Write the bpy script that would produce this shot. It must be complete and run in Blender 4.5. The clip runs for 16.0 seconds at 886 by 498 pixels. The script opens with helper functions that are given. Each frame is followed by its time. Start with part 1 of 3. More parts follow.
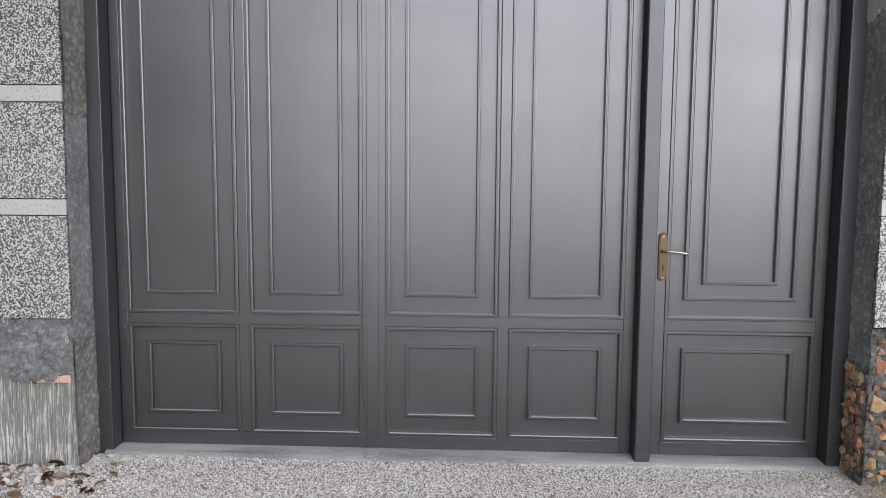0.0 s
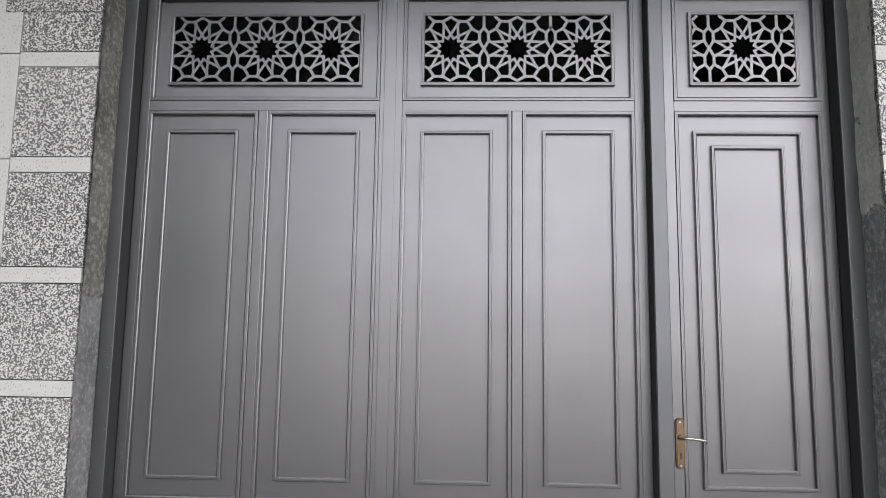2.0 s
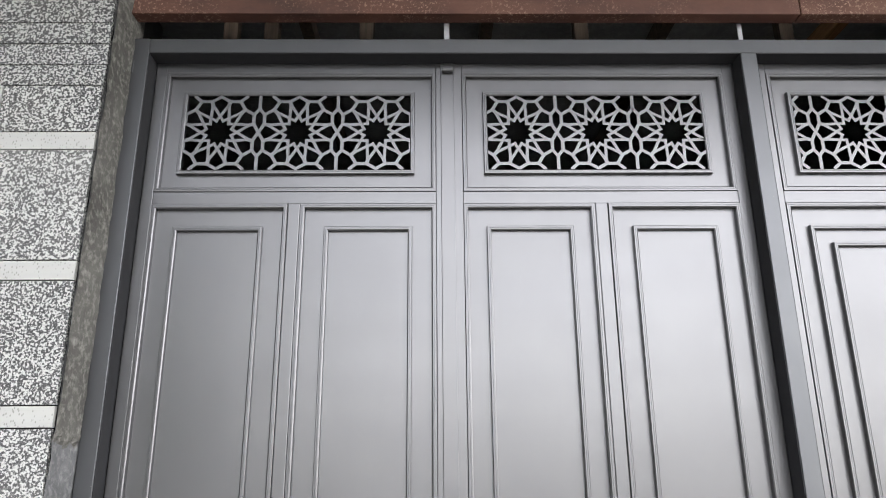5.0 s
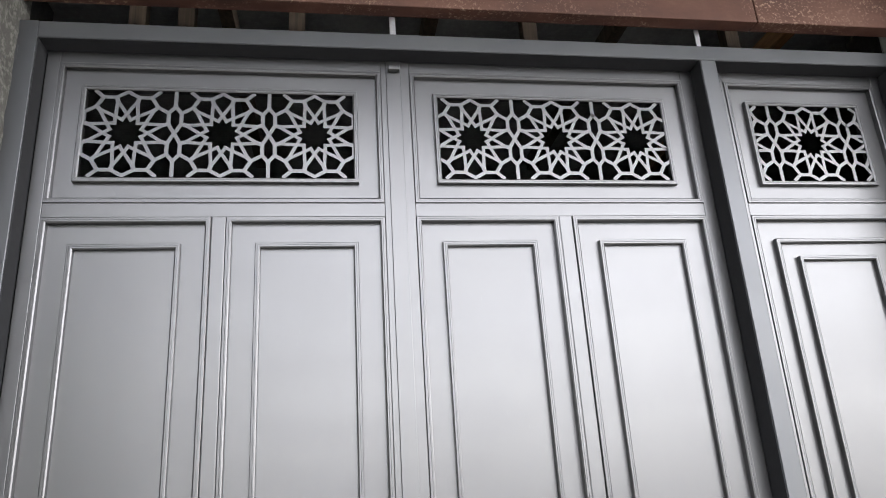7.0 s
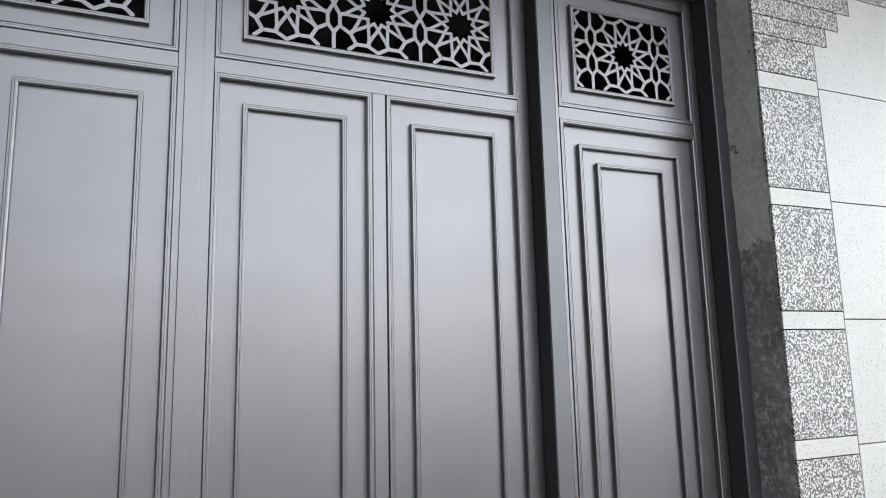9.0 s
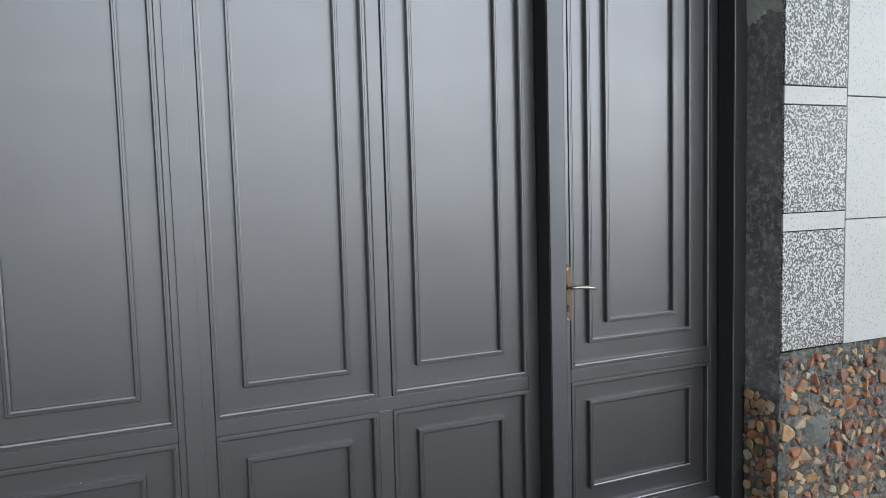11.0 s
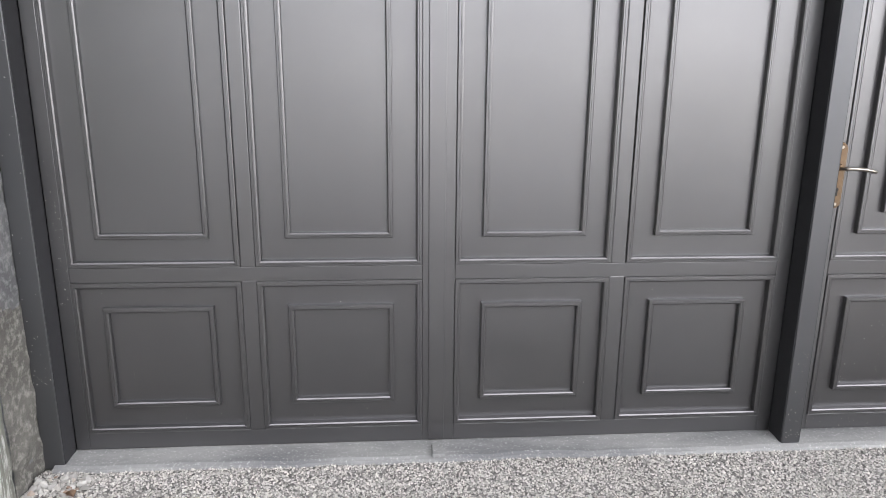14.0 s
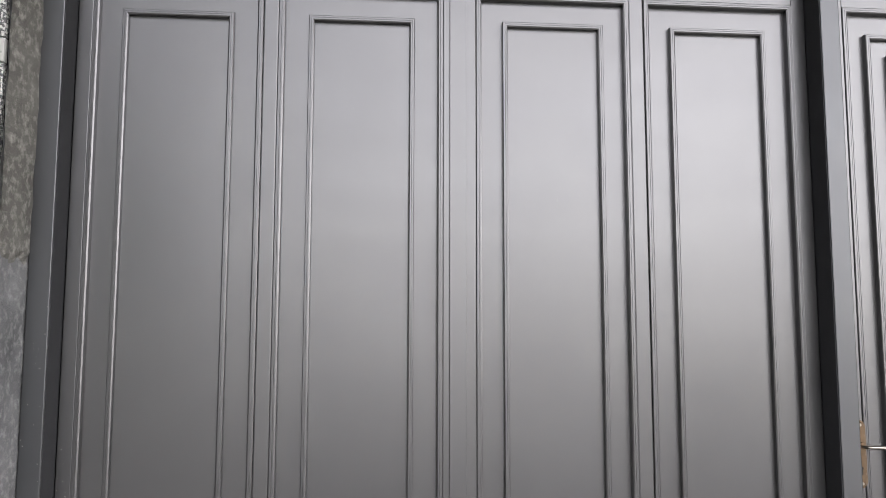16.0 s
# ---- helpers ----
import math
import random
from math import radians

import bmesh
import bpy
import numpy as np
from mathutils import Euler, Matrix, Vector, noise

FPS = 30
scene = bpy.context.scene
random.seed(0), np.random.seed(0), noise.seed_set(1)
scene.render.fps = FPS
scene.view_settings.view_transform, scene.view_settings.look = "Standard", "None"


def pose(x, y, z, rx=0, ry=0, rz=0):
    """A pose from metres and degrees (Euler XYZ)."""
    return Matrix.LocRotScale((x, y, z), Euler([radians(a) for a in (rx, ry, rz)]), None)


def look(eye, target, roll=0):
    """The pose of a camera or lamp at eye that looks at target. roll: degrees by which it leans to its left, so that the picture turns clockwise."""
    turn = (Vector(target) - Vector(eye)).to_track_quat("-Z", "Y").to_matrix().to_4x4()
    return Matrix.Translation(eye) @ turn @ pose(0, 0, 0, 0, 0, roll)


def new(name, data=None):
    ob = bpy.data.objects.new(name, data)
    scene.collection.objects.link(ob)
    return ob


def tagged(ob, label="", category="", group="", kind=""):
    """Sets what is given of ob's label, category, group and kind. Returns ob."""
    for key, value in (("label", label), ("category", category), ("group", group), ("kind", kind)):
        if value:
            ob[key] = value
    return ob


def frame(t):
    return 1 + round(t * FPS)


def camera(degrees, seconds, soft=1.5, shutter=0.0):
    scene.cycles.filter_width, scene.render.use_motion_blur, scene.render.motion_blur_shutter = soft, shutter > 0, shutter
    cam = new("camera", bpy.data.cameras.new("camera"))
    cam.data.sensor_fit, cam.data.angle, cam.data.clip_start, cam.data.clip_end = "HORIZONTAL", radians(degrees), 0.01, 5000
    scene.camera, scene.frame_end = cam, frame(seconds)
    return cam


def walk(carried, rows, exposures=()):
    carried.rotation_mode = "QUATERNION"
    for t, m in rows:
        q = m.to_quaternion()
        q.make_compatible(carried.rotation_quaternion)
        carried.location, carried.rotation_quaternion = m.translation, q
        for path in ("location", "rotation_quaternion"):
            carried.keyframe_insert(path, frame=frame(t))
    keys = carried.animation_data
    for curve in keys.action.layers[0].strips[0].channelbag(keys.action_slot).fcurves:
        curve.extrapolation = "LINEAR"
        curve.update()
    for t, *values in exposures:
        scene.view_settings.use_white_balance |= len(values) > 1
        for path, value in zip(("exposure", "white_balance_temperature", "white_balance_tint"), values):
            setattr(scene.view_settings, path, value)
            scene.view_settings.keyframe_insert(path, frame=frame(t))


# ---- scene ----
cam = camera(65.1, 16.0, soft=0.8)
PATH = [
    (0, (-0.075, 0.429, 1.318), (-0.157, 2.419, 1.138), 0.4),
    (0.5, (-0.133, 0.429, 1.34), (-0.201, 2.427, 1.279), 0.5),
    (1, (-0.16, 0.434, 1.379), (-0.23, 2.432, 1.441), 0.6),
    (1.4, (-0.159, 0.425, 1.426), (-0.231, 2.418, 1.583), 0.6),
    (1.5, (-0.159, 0.423, 1.432), (-0.234, 2.414, 1.613), 0.7),
    (1.8, (-0.142, 0.426, 1.45), (-0.223, 2.41, 1.685), 0.9),
    (2, (-0.152, 0.418, 1.457), (-0.226, 2.4, 1.714), 0.8),
    (2.5, (-0.153, 0.431, 1.475), (-0.207, 2.409, 1.764), 0.6),
    (3, (-0.172, 0.435, 1.518), (-0.205, 2.415, 1.8), 0.1),
    (3.5, (-0.214, 0.522, 1.507), (-0.254, 2.496, 1.829), 0.0),
    (4, (-0.325, 0.716, 1.514), (-0.377, 2.67, 1.937), -1.1),
    (4.2, (-0.391, 0.781, 1.525), (-0.436, 2.726, 1.989), -0.8),
    (6.3, (-0.812, 1.385, 1.654), (-0.62, 3.276, 2.274), -2.4),
    (6.5, (-0.814, 1.388, 1.658), (-0.599, 3.277, 2.279), -2.7),
    (7, (-0.805, 1.399, 1.668), (-0.49, 3.273, 2.293), -3.6),
    (7.4, (-0.792, 1.41, 1.663), (-0.348, 3.256, 2.292), -4.2),
    (7.5, (-0.789, 1.424, 1.667), (-0.301, 3.258, 2.296), -4.2),
    (8, (-0.745, 1.448, 1.66), (-0.114, 3.243, 2.277), -3.2),
    (8.5, (-0.696, 1.467, 1.638), (0.045, 3.258, 2.13), -1.6),
    (8.7, (-0.683, 1.47, 1.635), (0.08, 3.271, 2.051), -1.4),
    (10.8, (-0.658, 1.475, 1.399), (0.12, 3.315, 1.313), -1.6),
    (11, (-0.651, 1.476, 1.396), (0.12, 3.314, 1.236), -1.6),
    (11.5, (-0.64, 1.486, 1.382), (0.119, 3.311, 1.069), -1.3),
    (12, (-0.618, 1.483, 1.37), (0.113, 3.299, 0.958), -1.2),
    (12.5, (-0.616, 1.5, 1.349), (-0.025, 3.349, 0.865), -0.7),
    (13, (-0.64, 1.5, 1.335), (-0.226, 3.389, 0.825), -1.2),
    (13.5, (-0.672, 1.486, 1.321), (-0.417, 3.401, 0.801), -1.2),
    (14, (-0.712, 1.481, 1.316), (-0.567, 3.416, 0.83), 0.5),
    (14.5, (-0.731, 1.478, 1.323), (-0.596, 3.445, 0.986), 0.6),
    (15, (-0.744, 1.47, 1.345), (-0.603, 3.459, 1.197), 0.5),
    (15.3, (-0.743, 1.458, 1.382), (-0.605, 3.452, 1.328), 0.3),
    (15.4, (-0.752, 1.462, 1.389), (-0.614, 3.457, 1.37), 0.5),
    (15.5, (-0.77, 1.463, 1.397), (-0.621, 3.457, 1.414), 0.5),
    (15.8, (-0.782, 1.466, 1.461), (-0.625, 3.457, 1.563), 0.3),
    (15.9, (-0.792, 1.457, 1.469), (-0.635, 3.446, 1.609), 0.3),
    (16, (-0.798, 1.451, 1.476), (-0.639, 3.437, 1.656), 0.1),
]
EXPOSURES = [(0.0, 2.11, 6500, 14), (2.5, 2.38, 6650, 13), (3.5, 2.46, 6600, 12), (6.5, 2.77, 6600, 11), (7.5, 2.74, 6600, 11), (8.5, 2.49, 6500, 11), (10.8, 1.90, 6150, 8),
             (11.5, 1.98, 6250, 9), (12.0, 2.12, 6350, 11), (12.5, 2.39, 6450, 13), (14.0, 2.49, 6600, 13), (15.0, 2.40, 6700, 13), (16.0, 2.31, 6750, 13)]
walk(cam, [(t, look(eye, target, roll)) for t, eye, target, roll in PATH], EXPOSURES)

# ---- light: bright overcast sky, soft high sun to the right behind the camera ----
world = bpy.data.worlds.new("overcast_sky")
scene.world = world
world.use_nodes = True
wn, wl = world.node_tree.nodes, world.node_tree.links
wn.clear()
sky = wn.new("ShaderNodeTexSky")
sky.sky_type, sky.sun_disc = "NISHITA", False
SUN_UP, SUN_ROUND = radians(60), radians(106)
sky.sun_elevation, sky.sun_rotation = SUN_UP, SUN_ROUND
sky.air_density, sky.dust_density, sky.ozone_density = 1.0, 0.4, 1.0
grey = wn.new("ShaderNodeHueSaturation")
grey.inputs["Saturation"].default_value = 0.2
back = wn.new("ShaderNodeBackground")
back.inputs["Strength"].default_value = 0.15
wout = wn.new("ShaderNodeOutputWorld")
wl.new(sky.outputs[0], grey.inputs["Color"])
wl.new(grey.outputs[0], back.inputs["Color"])
wl.new(back.outputs[0], wout.inputs["Surface"])
sun = new("sun", bpy.data.lights.new("sun", "SUN"))
sun.data.energy, sun.data.angle, sun.data.color = 0.5, radians(120), (1.0, 0.97, 0.93)
sun.matrix_world = look((6.73, -1.93, 12.12), (0.0, 0.0, 0.0))


# ---- materials ----
class Mat:
    """A node material with short ways to add nodes."""

    def __init__(self, name, rough=0.6, metal=0.0):
        self.m = bpy.data.materials.new(name)
        self.m.use_nodes = True
        self.n, self.l = self.m.node_tree.nodes, self.m.node_tree.links
        self.b = self.n["Principled BSDF"]
        self.b.inputs["Roughness"].default_value = rough
        self.b.inputs["Metallic"].default_value = metal
        self.co = self.n.new("ShaderNodeTexCoord").outputs["Object"]
        geo = self.n.new("ShaderNodeNewGeometry")
        self.pos, self.island = geo.outputs["Position"], geo.outputs["Random Per Island"]
        self.rand = self.n.new("ShaderNodeObjectInfo").outputs["Random"]

    def stretch(self, sx, sy, sz):
        node = self.n.new("ShaderNodeMapping")
        node.inputs["Scale"].default_value = (sx, sy, sz)
        self.l.new(self.pos, node.inputs["Vector"])
        return node.outputs[0]

    def noise(self, scale, detail=4.0, rough=0.55, at=None, dist=0.0):
        node = self.n.new("ShaderNodeTexNoise")
        node.inputs["Scale"].default_value, node.inputs["Detail"].default_value = scale, detail
        node.inputs["Roughness"].default_value, node.inputs["Distortion"].default_value = rough, dist
        self.l.new(at or self.pos, node.inputs["Vector"])
        return node.outputs["Fac"]

    def cells(self, scale, feature="F1", at=None, out="Distance"):
        node = self.n.new("ShaderNodeTexVoronoi")
        node.feature = feature
        node.inputs["Scale"].default_value = scale
        self.l.new(at or self.pos, node.inputs["Vector"])
        return node.outputs[out]

    def ramp(self, fac, *stops, hard=False):
        node = self.n.new("ShaderNodeValToRGB")
        if hard:
            node.color_ramp.interpolation = "CONSTANT"
        e = node.color_ramp.elements
        while len(e) < len(stops):
            e.new(0.5)
        for el, (p, c) in zip(e, stops):
            el.position = p
            el.color = (c, c, c, 1) if isinstance(c, (int, float)) else (*c, 1)
        self.l.new(fac, node.inputs[0])
        return node.outputs[0]

    def mix(self, fac, a, b, mode="MIX"):
        node = self.n.new("ShaderNodeMix")
        node.data_type, node.blend_type = "RGBA", mode
        for slot, v in ((0, fac), (6, a), (7, b)):
            if isinstance(v, (int, float)):
                node.inputs[slot].default_value = v if slot == 0 else (v, v, v, 1)
            elif isinstance(v, tuple):
                node.inputs[slot].default_value = (*v, 1)
            else:
                self.l.new(v, node.inputs[slot])
        return node.outputs[2]

    def math(self, op, a, b=0.0):
        node = self.n.new("ShaderNodeMath")
        node.operation = op
        for slot, v in ((0, a), (1, b)):
            if isinstance(v, (int, float)):
                node.inputs[slot].default_value = v
            else:
                self.l.new(v, node.inputs[slot])
        return node.outputs[0]

    def done(self, color=None, rough=None, bump=None, strength=0.3, distance=0.002):
        if color is not None:
            if isinstance(color, tuple):
                self.b.inputs["Base Color"].default_value = (*color, 1)
            else:
                self.l.new(color, self.b.inputs["Base Color"])
        if rough is not None:
            self.l.new(rough, self.b.inputs["Roughness"])
        if bump is not None:
            node = self.n.new("ShaderNodeBump")
            node.inputs["Strength"].default_value, node.inputs["Distance"].default_value = strength, distance
            self.l.new(bump, node.inputs["Height"])
            self.l.new(node.outputs[0], self.b.inputs["Normal"])
        return self.m


def paint_material(name, base, metal=0.8, rough=0.36):
    k = Mat(name, rough, metal)
    cloud, fine = k.noise(1.6, 3, 0.5, at=k.stretch(1.6, 1, 0.7)), k.noise(1400, 1)
    c = k.mix(cloud, tuple(v * 0.92 for v in base), tuple(v * 1.08 for v in base))
    haze = k.ramp(k.noise(2.6, 4, 0.5), (0.45, 0.0), (0.85, 0.12))
    c = k.mix(haze, c, (0.24, 0.235, 0.225))
    specks = k.ramp(k.cells(38), (0.02, 1.0), (0.035, 0.0))
    thin = k.ramp(k.noise(5, 3), (0.60, 0.0), (0.70, 0.8))
    c = k.mix(k.mix(1.0, specks, thin, "MULTIPLY"), c, (0.42, 0.40, 0.37))
    scratch = k.ramp(k.noise(1.0, 3, 0.6, at=k.stretch(170, 170, 6)), (0.70, 0.0), (0.76, 0.5))
    where = k.ramp(k.noise(3.1, 2), (0.60, 0.0), (0.68, 1.0))
    c = k.mix(k.mix(1.0, scratch, where, "MULTIPLY"), c, (0.33, 0.32, 0.31))
    streaks = k.noise(1.0, 5, 0.6, at=k.stretch(1.2, 1.2, 7.0), dist=0.4)
    r = k.mix(0.5, k.ramp(k.noise(1.9, 2, 0.4), (0.3, rough - 0.03), (0.75, rough + 0.04)), k.ramp(streaks, (0.35, rough - 0.035), (0.7, rough + 0.05)))
    waves = k.mix(0.2, k.noise(3.2, 2, 0.4, at=k.stretch(1, 1, 2.0)), fine)
    return k.done(c, r, waves, 0.16, 0.004)


GATE = paint_material("dark_grey_satin_paint", (0.157, 0.155, 0.159), 0.91, 0.335)
FRAME = paint_material("dark_grey_frame_paint", (0.112, 0.113, 0.119), 0.85, 0.40)


def granite(name, light, dark, amount, scale):
    k = Mat(name, 0.5)
    fleck = k.noise(scale, 1.5, 0.6)
    c = k.ramp(fleck, (amount - 0.035, dark), (amount + 0.03, light))
    c = k.mix(k.ramp(k.noise(scale * 1.7, 1), (0.55, 0.0), (0.60, 0.55)), c, (0.20, 0.20, 0.20))
    c = k.mix(k.ramp(k.rand, (0.0, 0.0), (1.0, 0.12)), c, 0.35)
    c = k.mix(k.ramp(k.noise(1.7, 6), (0.4, 0.0), (0.75, 0.18)), c, (0.42, 0.40, 0.36))
    return k.done(c, None, fleck, 0.35, 0.0015)


TILE_GREY = granite("grey_speckled_granite", (0.50, 0.50, 0.48), (0.013, 0.013, 0.015), 0.520, 122)
k = Mat("white_flecked_granite", 0.45)
fl = k.ramp(k.cells(105, at=k.stretch(1, 1, 0.6)), (0.17, 0.8), (0.34, 0.0))
fl = k.mix(1.0, fl, k.ramp(k.noise(33, 2), (0.42, 0.0), (0.47, 1.0)), "MULTIPLY")
c = k.mix(k.noise(3, 6), (0.37, 0.367, 0.35), (0.43, 0.426, 0.406))
TILE_WHITE = k.done(k.mix(fl, c, (0.20, 0.20, 0.185)), None, k.noise(60, 5), 0.12, 0.001)


def mortar(name, a, b, c, bump=0.5, rough=0.85):
    k = Mat(name, rough)
    n1, n2 = k.noise(5, 9, 0.65), k.noise(38, 6, 0.65)
    col = k.mix(k.ramp(n1, (0.35, 0.0), (0.68, 1.0)), a, b)
    col = k.mix(k.ramp(n2, (0.48, 0.0), (0.75, 0.8)), col, c)
    return k.done(col, None, k.mix(0.5, n2, k.noise(150, 4)), bump, 0.006)


MORTAR_DARK = mortar("dark_damp_mortar", (0.085, 0.087, 0.088), (0.18, 0.181, 0.182), (0.46, 0.46, 0.455), 1.0, 0.55)
MORTAR_BED = mortar("rough_olive_mortar", (0.055, 0.055, 0.049), (0.10, 0.099, 0.088), (0.20, 0.197, 0.175), 1.0)
MORTAR_SMOOTH = mortar("trowelled_olive_mortar", (0.085, 0.089, 0.078), (0.12, 0.125, 0.108), (0.165, 0.168, 0.148), 0.35)
MORTAR_GREY = mortar("grey_mortar", (0.075, 0.076, 0.079), (0.155, 0.155, 0.157), (0.30, 0.30, 0.295), 1.0)
PLASTER = mortar("weathered_brown_grey_plaster", (0.065, 0.062, 0.055), (0.13, 0.125, 0.112), (0.34, 0.328, 0.30), 1.0)
PLASTER_OLIVE = mortar("olive_grey_plaster", (0.29, 0.298, 0.272), (0.37, 0.378, 0.35), (0.50, 0.50, 0.47), 0.6)
k = Mat("grey_trowelled_concrete", 0.75)
n1, n2 = k.noise(3.2, 7, 0.6, at=k.stretch(0.5, 2, 2)), k.noise(95, 6, 0.7)
c = k.mix(k.ramp(n1, (0.35, 0.0), (0.65, 1.0)), (0.15, 0.152, 0.156), (0.30, 0.299, 0.293))
c = k.mix(k.ramp(n2, (0.55, 0.0), (0.68, 0.55)), c, (0.55, 0.545, 0.53))
CONCRETE = k.done(c, None, k.mix(0.4, n2, k.noise(260, 3)), 0.5, 0.003)
DARK_ROOM = mortar("unlit_grey_render", (0.22, 0.22, 0.215), (0.32, 0.32, 0.31), (0.38, 0.38, 0.37))
JOINT = mortar("dark_joint", (0.02, 0.02, 0.02), (0.03, 0.03, 0.03), (0.05, 0.05, 0.05))

k = Mat("scratched_old_plaster", 0.9)
streak = k.noise(1.0, 5, 0.65, at=k.stretch(140, 140, 7.0), dist=0.6)
c = k.ramp(streak, (0.36, (0.15, 0.15, 0.13)), (0.52, (0.22, 0.22, 0.195)), (0.58, (0.44, 0.44, 0.41)), (0.70, (0.56, 0.56, 0.53)))
c = k.mix(k.ramp(k.noise(7, 7), (0.45, 0.0), (0.75, 0.7)), c, (0.17, 0.17, 0.14))
SCRATCHED = k.done(c, None, streak, 0.8, 0.012)

k = Mat("rubble_stone", 0.75)
c = k.ramp(k.rand, (0.0, (0.24, 0.085, 0.042)), (0.2, (0.33, 0.13, 0.055)), (0.38, (0.36, 0.20, 0.085)), (0.55, (0.44, 0.30, 0.15)),
           (0.70, (0.20, 0.08, 0.05)), (0.82, (0.50, 0.40, 0.27)), (0.93, (0.13, 0.08, 0.05)))
c = k.mix(k.ramp(k.noise(45, 6), (0.40, 0.0), (0.75, 0.5)), c, (0.17, 0.10, 0.06))
c = k.mix(k.ramp(k.noise(17, 9, 0.75), (0.52, 0.0), (0.60, 0.75)), c, k.mix(k.noise(50, 5), (0.10, 0.098, 0.094), (0.21, 0.205, 0.195)))
STONE = k.done(c, None, k.mix(0.5, k.noise(38, 6, 0.7), k.noise(120, 5, 0.7)), 1.0, 0.012)

def soil_mask(k, most):
    """Trodden brown soil by the foot of the right wall, with a ragged edge."""
    node = k.n.new("ShaderNodeVectorMath")
    node.operation = "DISTANCE"
    k.l.new(k.pos, node.inputs[0])
    node.inputs[1].default_value = (2.15, 2.75, -0.02)
    away = k.math("ADD", node.outputs["Value"], k.math("MULTIPLY", k.noise(2.4, 8, 0.62), 1.9))
    spread = k.ramp(k.math("MULTIPLY", away, 0.5), (0.78, most), (1.02, 0.0))
    return k.mix(1.0, spread, k.ramp(k.noise(6.5, 7, 0.65), (0.36, 0.30), (0.56, 1.0)), "MULTIPLY")


k = Mat("grey_gravel", 0.8)
c = k.ramp(k.island, (0.0, (0.23, 0.221, 0.207)), (0.3, (0.42, 0.405, 0.38)), (0.7, (0.53, 0.51, 0.478)), (1.0, (0.68, 0.655, 0.615)))
soil = soil_mask(k, 0.9)
c = k.mix(soil, c, k.mix(k.noise(12, 5), (0.13, 0.095, 0.062), (0.30, 0.235, 0.165)))
GRAVEL = k.done(c, None, k.noise(300, 3), 0.4, 0.002)

k = Mat("gravelly_ground", 0.9)
c = k.ramp(k.cells(120, out="Color"), (0.15, (0.09, 0.087, 0.083)), (0.5, (0.21, 0.203, 0.193)), (0.9, (0.36, 0.347, 0.327)))
soil = soil_mask(k, 0.9)
c = k.mix(soil, c, k.mix(k.noise(30, 6), (0.10, 0.077, 0.055), (0.27, 0.225, 0.17)))
GROUND = k.done(c, None, k.cells(120), 0.8, 0.006)

k = Mat("rusty_steel", 0.7, 0.15)
c = k.ramp(k.noise(4, 8, 0.65, at=k.stretch(0.6, 1, 1)), (0.30, (0.06, 0.027, 0.02)), (0.52, (0.12, 0.053, 0.037)), (0.72, (0.19, 0.098, 0.066)))
scuff = k.ramp(k.noise(75, 4, 0.7), (0.54, 0.0), (0.64, 0.9))
patch = k.ramp(k.noise(2.6, 3), (0.46, 0.0), (0.60, 1.0))
c = k.mix(k.mix(1.0, scuff, patch, "MULTIPLY"), c, (0.36, 0.235, 0.165))
RUST = k.done(c, None, k.noise(40, 6), 0.35, 0.003)

k = Mat("sawn_timber", 0.75)
grain = k.noise(1.0, 6, 0.6, at=k.stretch(60, 4, 60))
TIMBER = k.done(k.ramp(grain, (0.3, (0.24, 0.12, 0.055)), (0.7, (0.46, 0.27, 0.13))), None, grain, 0.3, 0.002)

# darker copy of the sawn timber, with the room's dimness in its colour
k = Mat("shade_darkened_timber", 0.8)
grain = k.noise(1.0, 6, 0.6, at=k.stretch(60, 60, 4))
SHADED_TIMBER = k.done(k.ramp(grain, (0.3, (0.05, 0.035, 0.025)), (0.7, (0.12, 0.085, 0.06))), None, grain, 0.3, 0.002)

k = Mat("aged_bronze", 0.36, 0.9)
c = k.mix(k.noise(60, 6), (0.10, 0.066, 0.042), (0.22, 0.155, 0.10))
BRONZE = k.done(c, None, k.noise(200, 3), 0.15, 0.001)
k = Mat("worn_bright_metal", 0.3, 1.0)
BRIGHT = k.done(k.mix(k.noise(80, 4), (0.36, 0.32, 0.27), (0.55, 0.52, 0.47)), None, k.noise(200, 2), 0.08, 0.001)
k = Mat("black_slot", 0.7)
SLOT = k.done(k.mix(k.noise(90, 2), (0.008, 0.008, 0.008), (0.02, 0.02, 0.02)))
# flat black that holds the rebate's shade as colour
k = Mat("black_rebate_shade", 0.75)
REBATE_BLACK = k.done(k.mix(k.noise(30, 5), (0.012, 0.012, 0.014), (0.022, 0.022, 0.025)), None, k.noise(120, 3), 0.2, 0.001)
k = Mat("raw_steel", 0.45, 0.9)
STEEL = k.done(k.mix(k.noise(60, 5), (0.30, 0.30, 0.31), (0.52, 0.52, 0.53)), None, k.noise(120, 3), 0.2, 0.001)
k = Mat("pink_brick", 0.9)
BRICK = k.done(k.mix(k.noise(40, 7), (0.42, 0.24, 0.18), (0.62, 0.43, 0.35)), None, k.noise(90, 5), 0.6, 0.004)
k = Mat("white_plaster_splash", 0.9)
SPLASH = k.done(k.mix(k.noise(200, 2), (0.34, 0.33, 0.31), (0.52, 0.51, 0.48)))
k = Mat("olive_render", 0.9)
OPPOSITE = k.done(k.mix(k.noise(1.4, 8, 0.65), (0.035, 0.042, 0.03), (0.10, 0.11, 0.085)), None, k.noise(20, 6), 0.5, 0.01)
k = Mat("dry_leaf", 0.8)
